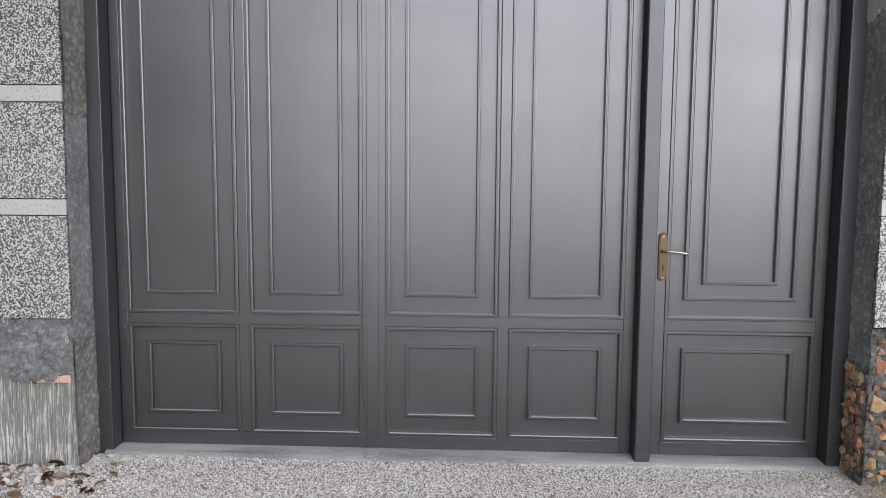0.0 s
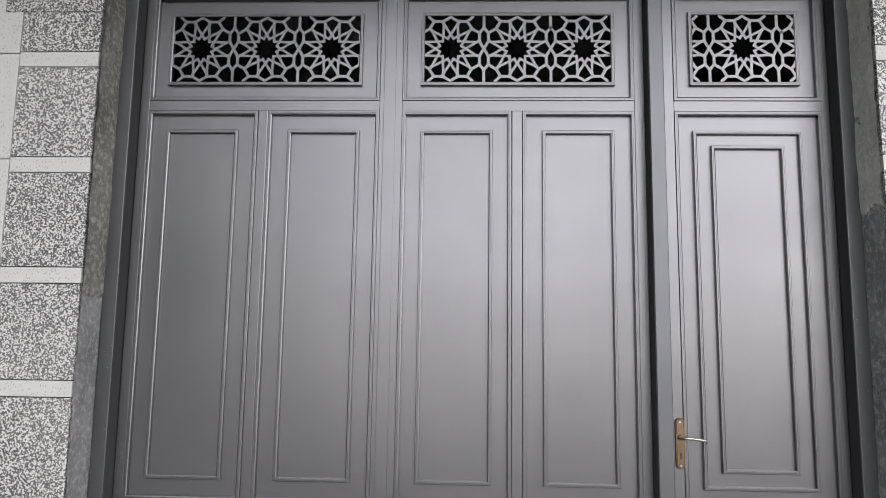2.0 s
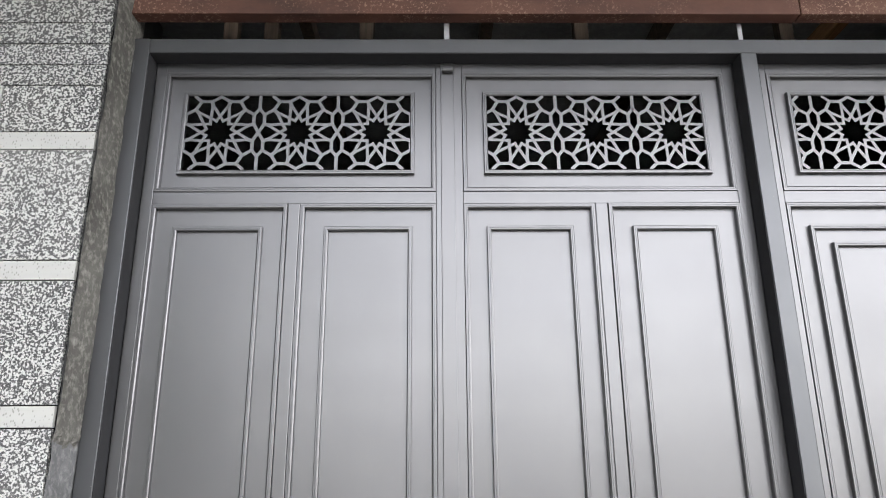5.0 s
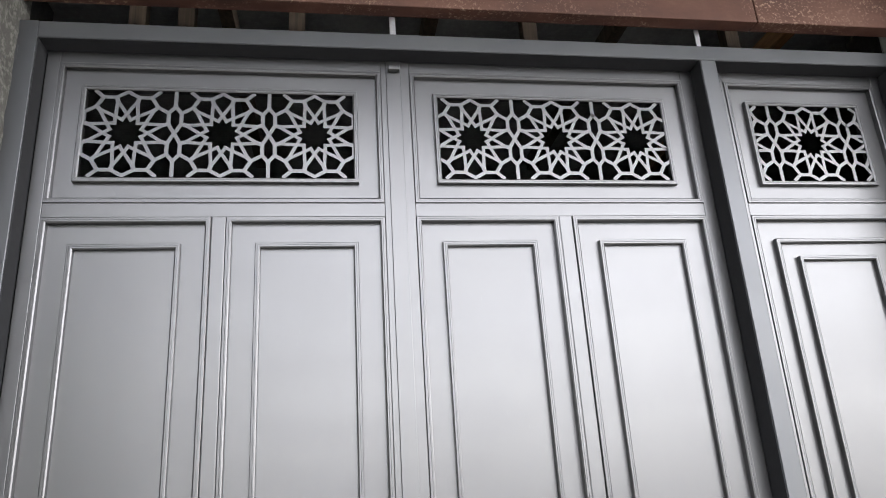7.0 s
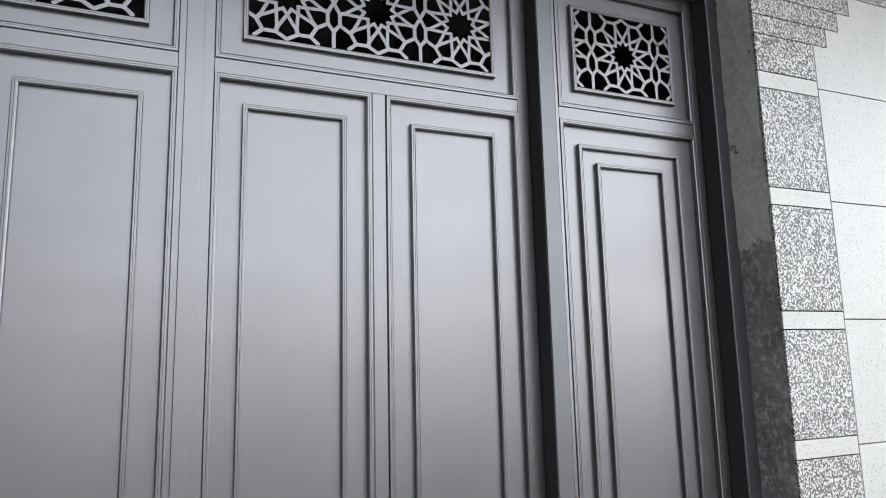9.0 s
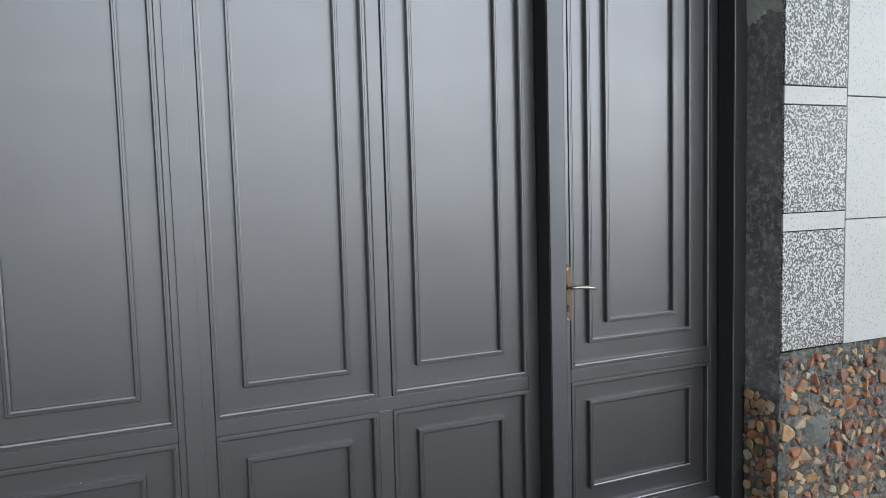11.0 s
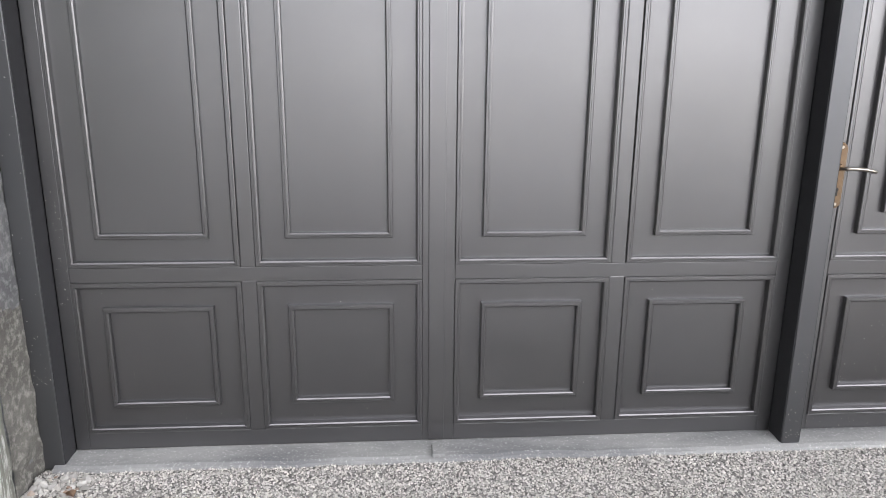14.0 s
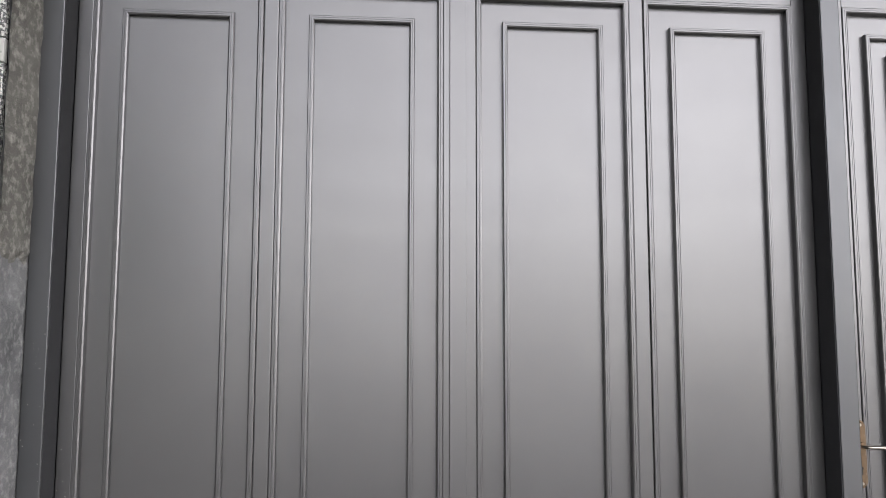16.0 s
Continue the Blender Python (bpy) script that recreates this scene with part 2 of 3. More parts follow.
LEAF = k.done(k.ramp(k.rand, (0.0, (0.16, 0.07, 0.035)), (0.5, (0.22, 0.13, 0.075)), (1.0, (0.33, 0.27, 0.21))), None, k.noise(90, 4), 0.4, 0.002)


# ---- building helpers ----
def thing(name, at, label, category, kind="", group=""):
    ob = new(name)
    ob.location = at
    ob.empty_display_size = 0.1
    return tagged(ob, label, category, group, kind)


def mesh_of(name, bm, material, normals=True):
    if normals:
        bmesh.ops.recalc_face_normals(bm, faces=bm.faces[:])
    me = bpy.data.meshes.new(name)
    bm.to_mesh(me)
    bm.free()
    me.materials.append(material)
    return me


def base_of(ob):
    """Where a thing's own origin lies; parts and walls keep the world's origin."""
    return Vector(ob.location) if ob.parent is None else Vector((0, 0, 0))


def part(name, bm, material, parent, label="", kind=""):
    """One mesh, given in world coordinates, as a part of parent."""
    ob = new(name, mesh_of(name, bm, material))
    ob.parent = parent
    ob.matrix_parent_inverse = Matrix.Translation(-base_of(parent))
    return tagged(ob, label, kind=kind)


def solid(name, bm, material, label, category="", kind="structure"):
    return tagged(new(name, mesh_of(name, bm, material)), label, category, "", kind)


def box(x0, x1, y0, y1, z0, z1, bevel=0.0, bm=None):
    bm = bm or bmesh.new()
    made = bmesh.ops.create_cube(bm, size=1.0, matrix=Matrix.LocRotScale(((x0 + x1) / 2, (y0 + y1) / 2, (z0 + z1) / 2), None, (x1 - x0, y1 - y0, z1 - z0)))
    if bevel:
        edges = {e for v in made["verts"] for e in v.link_edges}
        bmesh.ops.bevel(bm, geom=list(edges), offset=bevel, segments=2, affect="EDGES", profile=0.5)
    return bm


def ring(x0, x1, z0, z1, profile):
    """A mitred rectangular moulding. profile: closed section as rows of (inset, y)."""
    bm = bmesh.new()
    loops = [[bm.verts.new(p) for p in ((x0 + i, y, z0 + i), (x1 - i, y, z0 + i), (x1 - i, y, z1 - i), (x0 + i, y, z1 - i))] for i, y in profile]
    for a, b in zip(loops, loops[1:] + loops[:1]):
        for n in range(4):
            bm.faces.new((a[n], a[(n + 1) % 4], b[(n + 1) % 4], b[n]))
    return bm


def grid_wall(x0, x1, z0, z1, step, at):
    """A sheet on x and z, each point laid by at(x, z)."""
    bm = bmesh.new()
    nx, nz = max(2, round((x1 - x0) / step)), max(2, round((z1 - z0) / step))
    rows = [[bm.verts.new(at(x0 + (x1 - x0) * i / nx, z0 + (z1 - z0) * j / nz)) for i in range(nx + 1)] for j in range(nz + 1)]
    for j in range(nz):
        for i in range(nx):
            bm.faces.new((rows[j][i], rows[j][i + 1], rows[j + 1][i + 1], rows[j + 1][i]))
    return bm


def rough(x, y, z, scale, size):
    return size * noise.fractal(Vector((x * scale, y * scale, z * scale)), 1.0, 2.0, 4)


# ---- ground ----
FLOOR = -0.02
bm = bmesh.new()
ys = [-200, -40, -8, 3.72]
xs = [-200, -30, -4, 4, 30, 200]
vv = [[bm.verts.new((x, y, FLOOR)) for x in xs] for y in ys + [40, 200]]
for j in range(len(vv) - 1):
    for i in range(len(xs) - 1):
        bm.faces.new((vv[j][i], vv[j][i + 1], vv[j + 1][i + 1], vv[j + 1][i]))
solid("ground", bm, GROUND, "pale grey gravel ground with patches of brown soil", "ground")

# ---- gate plan: columns (outer and inner moulding), rows ----
Y = 3.80
COLS = {"A": (-1.795, -1.230, -1.700, -1.330), "B": (-1.178, -0.610, -1.076, -0.710), "C": (-0.495, 0.057, -0.400, -0.037),
        "D": (0.112, 0.670, 0.210, 0.568), "E": (0.865, 1.587, 0.955, 1.488)}
LOW, TALL, TOP = (0.068, 0.625, 0.165, 0.535), (0.677, 2.598, 0.775, 2.500), (2.652, 3.216, 2.735, 3.124)
FIELD = Y + 0.021
OUTER = [(0.0, Y + 0.03), (0.0, Y - 0.0015), (0.0022, Y - 0.0036), (0.0092, Y - 0.0038), (0.0098, Y - 0.0028), (0.0106, Y - 0.0037), (0.0152, Y - 0.0037),
         (0.0196, Y - 0.0008), (0.0202, FIELD), (0.0202, Y + 0.03)]
INNER = [(0.0, FIELD + 0.004), (0.0, Y + 0.0030), (0.0022, Y + 0.0008), (0.0080, Y + 0.0006), (0.0087, Y + 0.0016), (0.0095, Y + 0.0007), (0.0140, Y + 0.0007),
         (0.0182, Y + 0.0036), (0.0188, FIELD - 0.001), (0.0188, FIELD + 0.004)]


def cell(parent, col, row, name):
    """A sunk field with a moulding round it and a raised moulding on it."""
    x0, x1, i0, i1 = col
    z0, z1, j0, j1 = row
    field = part(name, box(x0 + 0.018, x1 - 0.018, FIELD, FIELD + 0.006, z0 + 0.018, z1 - 0.018), GATE, parent)
    part("edge_moulding", ring(x0, x1, z0, z1, OUTER), GATE, field)
    part("panel_moulding", ring(i0, i1, j0, j1, INNER), GATE, field)
    part("raised_panel", box(i0 + 0.016, i1 - 0.016, FIELD - 0.001, FIELD + 0.003, j0 + 0.016, j1 - 0.016), GATE, field)
    return field


PITCH = 0.340


def strap_segments():
    """The straps of one twelve-fold star, in half pitches."""
    def polar(r, a):
        return Vector((r * math.cos(radians(a)), r * math.sin(radians(a))))
    segs = []
    for n in range(12):
        a = 30 * n
        for s in (1, -1):
            segs.append((polar(0.80, a + 15 * s), polar(0.334, a - 15 * s), 0.90))
            segs.append((polar(0.8966, a + 15 * s), polar(1.0, a), 1.0))
        segs.append((polar(0.79, a + 15), polar(0.8966, a + 15), 1.15))
    for qx in (1, -1):
        for qy in (1, -1):
            segs += [(Vector((0.866 * qx, 0.5 * qy)), Vector((1.0 * qx, 0.655 * qy)), 1.0), (Vector((0.5 * qx, 0.866 * qy)), Vector((0.655 * qx, 1.0 * qy)), 1.0),
                     (Vector((1.0 * qx, 0.655 * qy)), Vector((1.0 * qx, 1.0 * qy)), 1.0)]
    return segs


def clip(a, b, x0, x1, z0, z1):
    """The stretch of a line inside a rectangle, or None."""
    t0, t1, d = 0.0, 1.0, b - a
    for p, q in ((-d.x, a.x - x0), (d.x, x1 - a.x), (-d.y, a.y - z0), (d.y, z1 - a.y)):
        if abs(p) < 1e-9:
            if q < 0:
                return None
        elif p < 0:
            t0 = max(t0, q / p)
        else:
            t1 = min(t1, q / p)
    return (a + d * t0, a + d * t1) if t1 - t0 > 1e-4 else None


def fretwork(parent, x0, x1, z0, z1, centre, stars):
    """A cut sheet of straps behind its moulding, clipped to the opening."""
    bm, half, done, n = bmesh.new(), 0.0070, set(), 0
    cz, h = (z0 + z1) / 2, PITCH / 2
    for s in stars:
        for a, b, wide in strap_segments():
            p, q = (Vector((centre + s * PITCH + v.x * h, cz + v.y * h)) for v in (a, b))
            key = tuple(sorted(((round(p.x, 3), round(p.y, 3)), (round(q.x, 3), round(q.y, 3)))))
            if key in done:
                continue
            done.add(key)
            cut = clip(p, q, x0 - 0.004, x1 + 0.004, z0 - 0.004, z1 + 0.004)
            if not cut:
                continue
            p, q = cut
            d = (q - p).normalized()
            p, q, w = p - d * half * 1.0, q + d * half * 1.0, Vector((-d.y, d.x)) * half * wide
            n += 1
            front, rear = Y + 0.0050 + 0.00004 * (n % 17), Y + 0.0090
            ring4 = [p + w, q + w, q - w, p - w]
            fr = [bm.verts.new((v.x, front, v.y)) for v in ring4]
            re = [bm.verts.new((v.x, rear, v.y)) for v in ring4]
            bm.faces.new(fr)
            bm.faces.new(re[::-1])
            for i in range(4):
                bm.faces.new((fr[i], fr[(i + 1) % 4], re[(i + 1) % 4], re[i]))
    return part("fretwork", bm, GATE, parent, "laser-cut geometric star fretwork")


def fret_cell(parent, x0, x1, i0, i1, stars):
    z0, z1, j0, j1 = TOP
    a0, a1, b0, b1 = i0 + 0.017, i1 - 0.017, j0 + 0.017, j1 - 0.017
    bm = box(x0 + 0.018, x1 - 0.018, FIELD, FIELD + 0.006, z0 + 0.018, b0)
    box(x0 + 0.018, x1 - 0.018, FIELD, FIELD + 0.006, b1, z1 - 0.018, bm=bm)
    box(x0 + 0.018, a0, FIELD, FIELD + 0.006, b0, b1, bm=bm)
    box(a1, x1 - 0.018, FIELD, FIELD + 0.006, b0, b1, bm=bm)
    field = part("top_panel", bm, GATE, parent)
    part("edge_moulding", ring(x0, x1, z0, z1, OUTER), GATE, field)
    part("panel_moulding", ring(i0, i1, j0, j1, INNER), GATE, field)
    fretwork(field, i0 + 0.0185, i1 - 0.0185, j0 + 0.0185, j1 - 0.0185, (i0 + i1) / 2, stars)
    return field


def leaf(name, x0, x1, cols, top, label, category):
    """A framed steel leaf from x0 to x1 with its columns of sunk panels."""
    t = thing(name, ((x0 + x1) / 2, Y + 0.02, 0.005), label, category)
    c = [COLS[n] for n in cols]
    back = Y + 0.035
    part("stile", box(x0, c[0][0], Y, back, 0.006, 3.276, 0.0025), GATE, t)
    part("stile", box(c[-1][1], x1, Y, back, 0.006, 3.276, 0.0025), GATE, t)
    for z0, z1 in ((0.006, LOW[0]), (LOW[1], TALL[0]), (TALL[1], TOP[0]), (TOP[1], 3.276)):
        part("rail", box(c[0][0], c[-1][1], Y + 0.0006, back, z0, z1, 0.002), GATE, t)
    for a, b in zip(c, c[1:]):
        part("mullion", box(a[1], b[0], Y, back, LOW[0] - 0.004, LOW[1] + 0.004, 0.003), GATE, t)
        part("mullion", box(a[1], b[0], Y + 0.0003, back, TALL[0] - 0.004, TALL[1] + 0.004, 0.005), GATE, t)
    for col in c:
        cell(t, col, LOW, "lower_panel")
        field = cell(t, col, TALL, "tall_panel")
        if category == "door":
            part("panel_moulding", ring(1.042, 1.400, 0.852, 2.425, INNER), GATE, field)
    fret_cell(t, c[0][0], c[-1][1], *top)
    return t


leaf_1 = leaf("gate_leaf", -1.843, -0.557, "AB", (-1.711, -0.703, (-1, 0, 1)), "dark grey steel gate leaf with sunk panels and star fretwork", "gate")
leaf_2 = leaf("gate_leaf", -0.553, 0.720, "CD", (-0.404, 0.576, (-1, 0, 1)), "dark grey steel gate leaf with a flat cover strip", "gate")
door = leaf("wicket_door", 0.796, 1.626, "E", (0.949, 1.492, (-1, 0, 1)), "dark grey steel wicket door, shut, with a bronze lever handle", "door")
part("cover_strip", box(-0.588, -0.530, Y - 0.007, Y, 0.012, 3.276, 0.002), GATE, leaf_2, "flat cover strip over the meeting edge")
part("stop_clip", box(-0.582, -0.534, Y - 0.034, Y - 0.007, 3.208, 3.228, 0.005), GATE, leaf_2)

# handle: long plate, screws, keyhole, curved lever
HX, HY = 0.846, Y - 0.001


def rounded_plate(cx, z0, z1, w, y0, y1, bevel):
    bm = bmesh.new()
    pts = [(cx + w * math.cos(radians(a)), z1 - w + w * math.sin(radians(a))) for a in range(0, 181, 15)]
    pts += [(cx + w * math.cos(radians(a)), z0 + w + w * math.sin(radians(a))) for a in range(180, 361, 15)]
    face = bm.faces.new([bm.verts.new((x, y1, z)) for x, z in pts])
    up = bmesh.ops.extrude_face_region(bm, geom=[face])
    verts = [v for v in up["geom"] if isinstance(v, bmesh.types.BMVert)]
    bmesh.ops.translate(bm, verts=verts, vec=(0, y0 - y1, 0))
    bmesh.ops.scale(bm, verts=verts, vec=((w - bevel) / w, 1, 1 - 2 * bevel / (z1 - z0)), space=Matrix.Translation((-cx, 0, -(z0 + z1) / 2)))
    return bm


plate = part("handle_plate", rounded_plate(HX, 0.868, 1.104, 0.0235, HY - 0.008, HY, 0.003), BRONZE, door, "aged bronze handle plate")
part("plate_rim", rounded_plate(HX, 0.876, 1.096, 0.017, HY - 0.0105, HY - 0.008, 0.002), BRONZE, plate)


def disc(x, y0, y1, z, r, seg=20):
    bm = bmesh.new()
    bmesh.ops.create_cone(bm, cap_ends=True, segments=seg, radius1=r, radius2=r * 0.9, depth=abs(y1 - y0), matrix=Matrix.Translation((x, (y0 + y1) / 2, z)) @ Matrix.Rotation(radians(90), 4, "X"))
    return bm


for z in (1.086, 0.886):
    part("screw", disc(HX, HY - 0.0125, HY - 0.0105, z, 0.0055), BRIGHT, plate)
kb = disc(HX, HY - 0.0118, HY - 0.0106, 0.938, 0.0062)
box(HX - 0.0028, HX + 0.0028, HY - 0.0118, HY - 0.0106, 0.916, 0.938, bm=kb)
part("keyhole", kb, SLOT, plate, "black keyhole")
part("rose", disc(HX, HY - 0.022, HY - 0.0106, 1.015, 0.0125), BRONZE, plate)
bm = bmesh.new()
LEVER = [(0.0, -0.014, 1.015, 0.0085), (0.0, -0.036, 1.015, 0.0085), (0.010, -0.046, 1.0155, 0.009), (0.035, -0.050, 1.0155, 0.0095), (0.065, -0.050, 1.013, 0.0095),
         (0.092, -0.048, 1.008, 0.009), (0.108, -0.046, 1.004, 0.008), (0.111, -0.0455, 1.003, 0.005)]
rings = []
for i, (dx, dy, z, r) in enumerate(LEVER):
    a = Vector(LEVER[max(0, i - 1)][:3])
    b = Vector(LEVER[min(len(LEVER) - 1, i + 1)][:3])
    q = (b - a).to_track_quat("Z", "Y")
    rings.append([bm.verts.new(Vector((HX + dx, HY + dy, z)) + q @ Vector((r * math.cos(k * math.tau / 12), 0.72 * r * math.sin(k * math.tau / 12), 0))) for k in range(12)])
for a, b in zip(rings, rings[1:]):
    for i in range(12):
        bm.faces.new((a[i], a[(i + 1) % 12], b[(i + 1) % 12], b[i]))
bm.faces.new(rings[0])
bm.faces.new(rings[-1])
lever = part("lever", bm, BRIGHT, plate, "curved worn metal lever")
for p in lever.data.polygons:
    p.use_smooth = True

# plaster splashes on the low panels
rng = random.Random(5)


def splashes(parent, x0, x1, z0, z1, y, count):
    bm = bmesh.new()
    for _ in range(count):
        r = rng.uniform(0.0006, 0.0019)
        m = Matrix.LocRotScale((rng.uniform(x0, x1), y, z0 + (z1 - z0) * rng.random() ** 1.6), Euler((0, rng.uniform(0, 3), 0)), (r * rng.uniform(0.7, 1.8), 0.0007, r))
        bmesh.ops.create_icosphere(bm, subdivisions=1, radius=1.0, matrix=m)
    part("plaster_splashes", bm, SPLASH, parent, "dried specks of white plaster", "stuff")


splashes(door, 0.985, 1.46, 0.19, 0.44, FIELD - 0.003, 55)
splashes(door, 0.80, 1.62, 0.01, 0.066, Y, 25)
splashes(leaf_1, -1.838, -1.80, 0.55, 1.15, Y, 45)
splashes(leaf_1, -1.76, -0.70, 0.10, 0.60, FIELD, 22)
splashes(leaf_2, -0.47, 0.64, 0.08, 0.60, FIELD, 14)

# ---- gate frame: jambs, post, lintel ----
FY = 3.712
frame_thing = thing("steel_gateway", (0.0, 3.78, 0.0), "dark grey painted steel frame of square tube round the gate", "gateway")
part("jamb", box(-1.917, -1.848, FY, 3.86, -0.015, 3.333, 0.003), FRAME, frame_thing)
part("jamb", box(1.631, 1.700, FY, 3.86, -0.015, 3.333, 0.003), FRAME, frame_thing)
part("post", box(0.724, 0.792, FY, 3.86, -0.004, 3.263, 0.003), FRAME, frame_thing)
part("lintel", box(-1.848, 1.631, FY + 0.0004, 3.86, 3.264, 3.331, 0.003), FRAME, frame_thing)
# thin black strips added here give the rebate faces their deep shade
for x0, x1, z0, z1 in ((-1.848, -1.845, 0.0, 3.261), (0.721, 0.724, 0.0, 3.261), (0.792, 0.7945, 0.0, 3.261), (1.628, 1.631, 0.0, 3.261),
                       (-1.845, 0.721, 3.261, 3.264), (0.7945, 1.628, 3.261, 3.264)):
    part("seal", box(x0, x1, FY + 0.004, 3.799, z0, z1), REBATE_BLACK, frame_thing, "black strip added to carry the shade of the rebate")
for x, w in ((-0.560, 0.012), (0.745, 0.010)):
    part("fixing_tab", box(x - w, x + w, FY + 0.02, FY + 0.026, 3.331, 3.425, 0.001), STEEL, frame_thing, "bare steel fixing tab")
part("anchor_plate", box(-1.935, -1.905, FY - 0.004, FY + 0.03, 3.165, 3.225, 0.002), FRAME, frame_thing)
part("anchor_plate", box(1.690, 1.716, FY - 0.004, FY + 0.03, 3.165, 3.225, 0.002), FRAME, frame_thing)
splashes(frame_thing, -1.912, -1.852, 0.3, 1.5, FY, 50)
splashes(frame_thing, 0.728, 0.788, 0.02, 0.4, FY, 30)
splashes(frame_thing, 1.64, 1.695, 0.05, 1.9, FY, 50)

# ---- sill ----
bm = bmesh.new()
prof = [(3.90, -0.10), (3.90, 0.004), (3.76, 0.003), (3.705, -0.001), (3.690, -0.008), (3.682, -0.03), (3.68, -0.10)]
N = 150
sl = [[bm.verts.new((-1.88 + 3.60 * i / N, y + (rough(i * 0.1, y, 3, 1.2, 0.010) if y < 3.75 else 0), z + (rough(i * 0.3, y, 7, 1.0, 0.004) if y < 3.72 else 0))) for y, z in prof] for i in range(N + 1)]
for a, b in zip(sl, sl[1:]):
    for i in range(len(prof)):
        j = (i + 1) % len(prof)
        bm.faces.new((a[i], a[j], b[j], b[i]))
bm.faces.new(sl[0])
bm.faces.new(sl[-1][::-1])
solid("sill", bm, CONCRETE, "pale grey concrete sill under the gate, chipped along its edge", "sill")
bm = bmesh.new()
for n in range(26):
    u = n / 25
    m = Matrix.LocRotScale((1.703 + 0.012 * noise.noise(Vector((u * 9, 0, 1))), 3.700 - 0.020 * (1 - u) ** 3, 0.50 * u ** 1.5), Euler((n, n * 2, n * 3)),
                           (0.010 + 0.022 * (1 - u) ** 4, 0.008 + 0.020 * (1 - u) ** 4, 0.022))
    bmesh.ops.create_icosphere(bm, subdivisions=1, radius=1.0, matrix=m)
SILL_FILLET = bm
stop = thing("floor_stop", (-0.555, 3.70, 0.0), "small grey metal gate stop set on the sill", "gate stop")
part("plate", box(-0.578, -0.532, 3.688, 3.76, -0.004, 0.012, 0.004), CONCRETE, stop)

# ---- walls with reveals ----
WY, TY = 3.542, 3.53
XL, XR = -1.927, 1.705
wall_left = solid("wall_left", box(-7.0, XL, WY + 0.022, 4.0, -0.2, 3.58), JOINT, "granite-tiled wall on a mortar base beside the gate", "wall")
wall_right = solid("wall_right", box(XR, 7.0, WY + 0.022, 4.0, -0.2, 3.58), JOINT, "granite-tiled wall on a rubble-stone base beside the gate", "wall")


def slab_sheet(name, at, u0, u1, v0, v1, step, material, parent, label):
    return part(name, grid_wall(u0, u1, v0, v1, step, at), material, parent, label)


# the reveals, rendered with damp mortar and an older plaster coat above
def reveal(parent, x, side, split, low, render, plaster):
    def face(y, z):
        return (x + side * (0.004 + rough(y, z, x, 11, 0.007)), y, z)

    def coat(y, z):
        edge = split + rough(y, 1, x, 14, 0.03)
        zz = max(z, edge)
        lift = 0.011 + rough(y, z, x, 12, 0.006)
        return (x + side * (lift if z > edge + 0.015 else 0.002), y, zz)

    def foot(y, z):
        edge = low + rough(y, 4, x, 12, 0.03)
        zz = min(z, edge)
        return (x + side * (0.010 + rough(y, z, x, 13, 0.007) if z < edge - 0.012 else 0.001), y, zz)

    part("reveal_mortar", grid_wall(TY + 0.004, 3.80, -0.1, 3.64, 0.02, face), render, parent, "damp mortar reveal")
    part("reveal_plaster", grid_wall(TY + 0.003, 3.79, split - 0.06, 3.64, 0.015, coat), plaster, parent, "older smooth plaster coat")
    if low:
        part("reveal_foot", grid_wall(TY + 0.003, 3.79, -0.1, low + 0.06, 0.012, foot), PLASTER, parent, "worn pale plaster foot")


reveal(wall_left, XL + 0.002, 1, 1.63, 0.60, MORTAR_GREY, PLASTER)
reveal(wall_right, XR - 0.002, -1, 2.06, 0, MORTAR_DARK, PLASTER_OLIVE)


def tile_mesh(w, h, material):
    bm = box(-w / 2, w / 2, 0, 0.02, -h / 2, h / 2)
    front = [e for e in bm.edges if all(abs(v.co.y) < 1e-6 for v in e.verts)]
    bmesh.ops.bevel(bm, geom=front, offset=0.0012, segments=1, affect="EDGES")
    return mesh_of("tile", bm, material)


TILES = {}


def tile(parent, x0, x1, z0, z1, material, name="tile"):
    g = 0.0022
    key = (round(x1 - x0, 3), round(z1 - z0, 3), material.name)
    if key not in TILES:
        TILES[key] = tile_mesh(x1 - x0 - 2 * g, z1 - z0 - 2 * g, material)
    ob = new(name, TILES[key])
    ob.parent = parent
    ob.location = ((x0 + x1) / 2, TY + rng.uniform(-0.0007, 0.0007), (z0 + z1) / 2)
    ob.rotation_euler = (rng.uniform(-0.001, 0.001), 0, rng.uniform(-0.0012, 0.0012))


def step_tile(parent, pts, s, ox):
    bm = bmesh.new()
    f = bm.faces.new([bm.verts.new((ox + s * x, TY, z)) for x, z in pts])
    up = bmesh.ops.extrude_face_region(bm, geom=[f])
    bmesh.ops.translate(bm, verts=[v for v in up["geom"] if isinstance(v, bmesh.types.BMVert)], vec=(0, 0.02, 0))
    part("tile", bm, TILE_WHITE, parent)


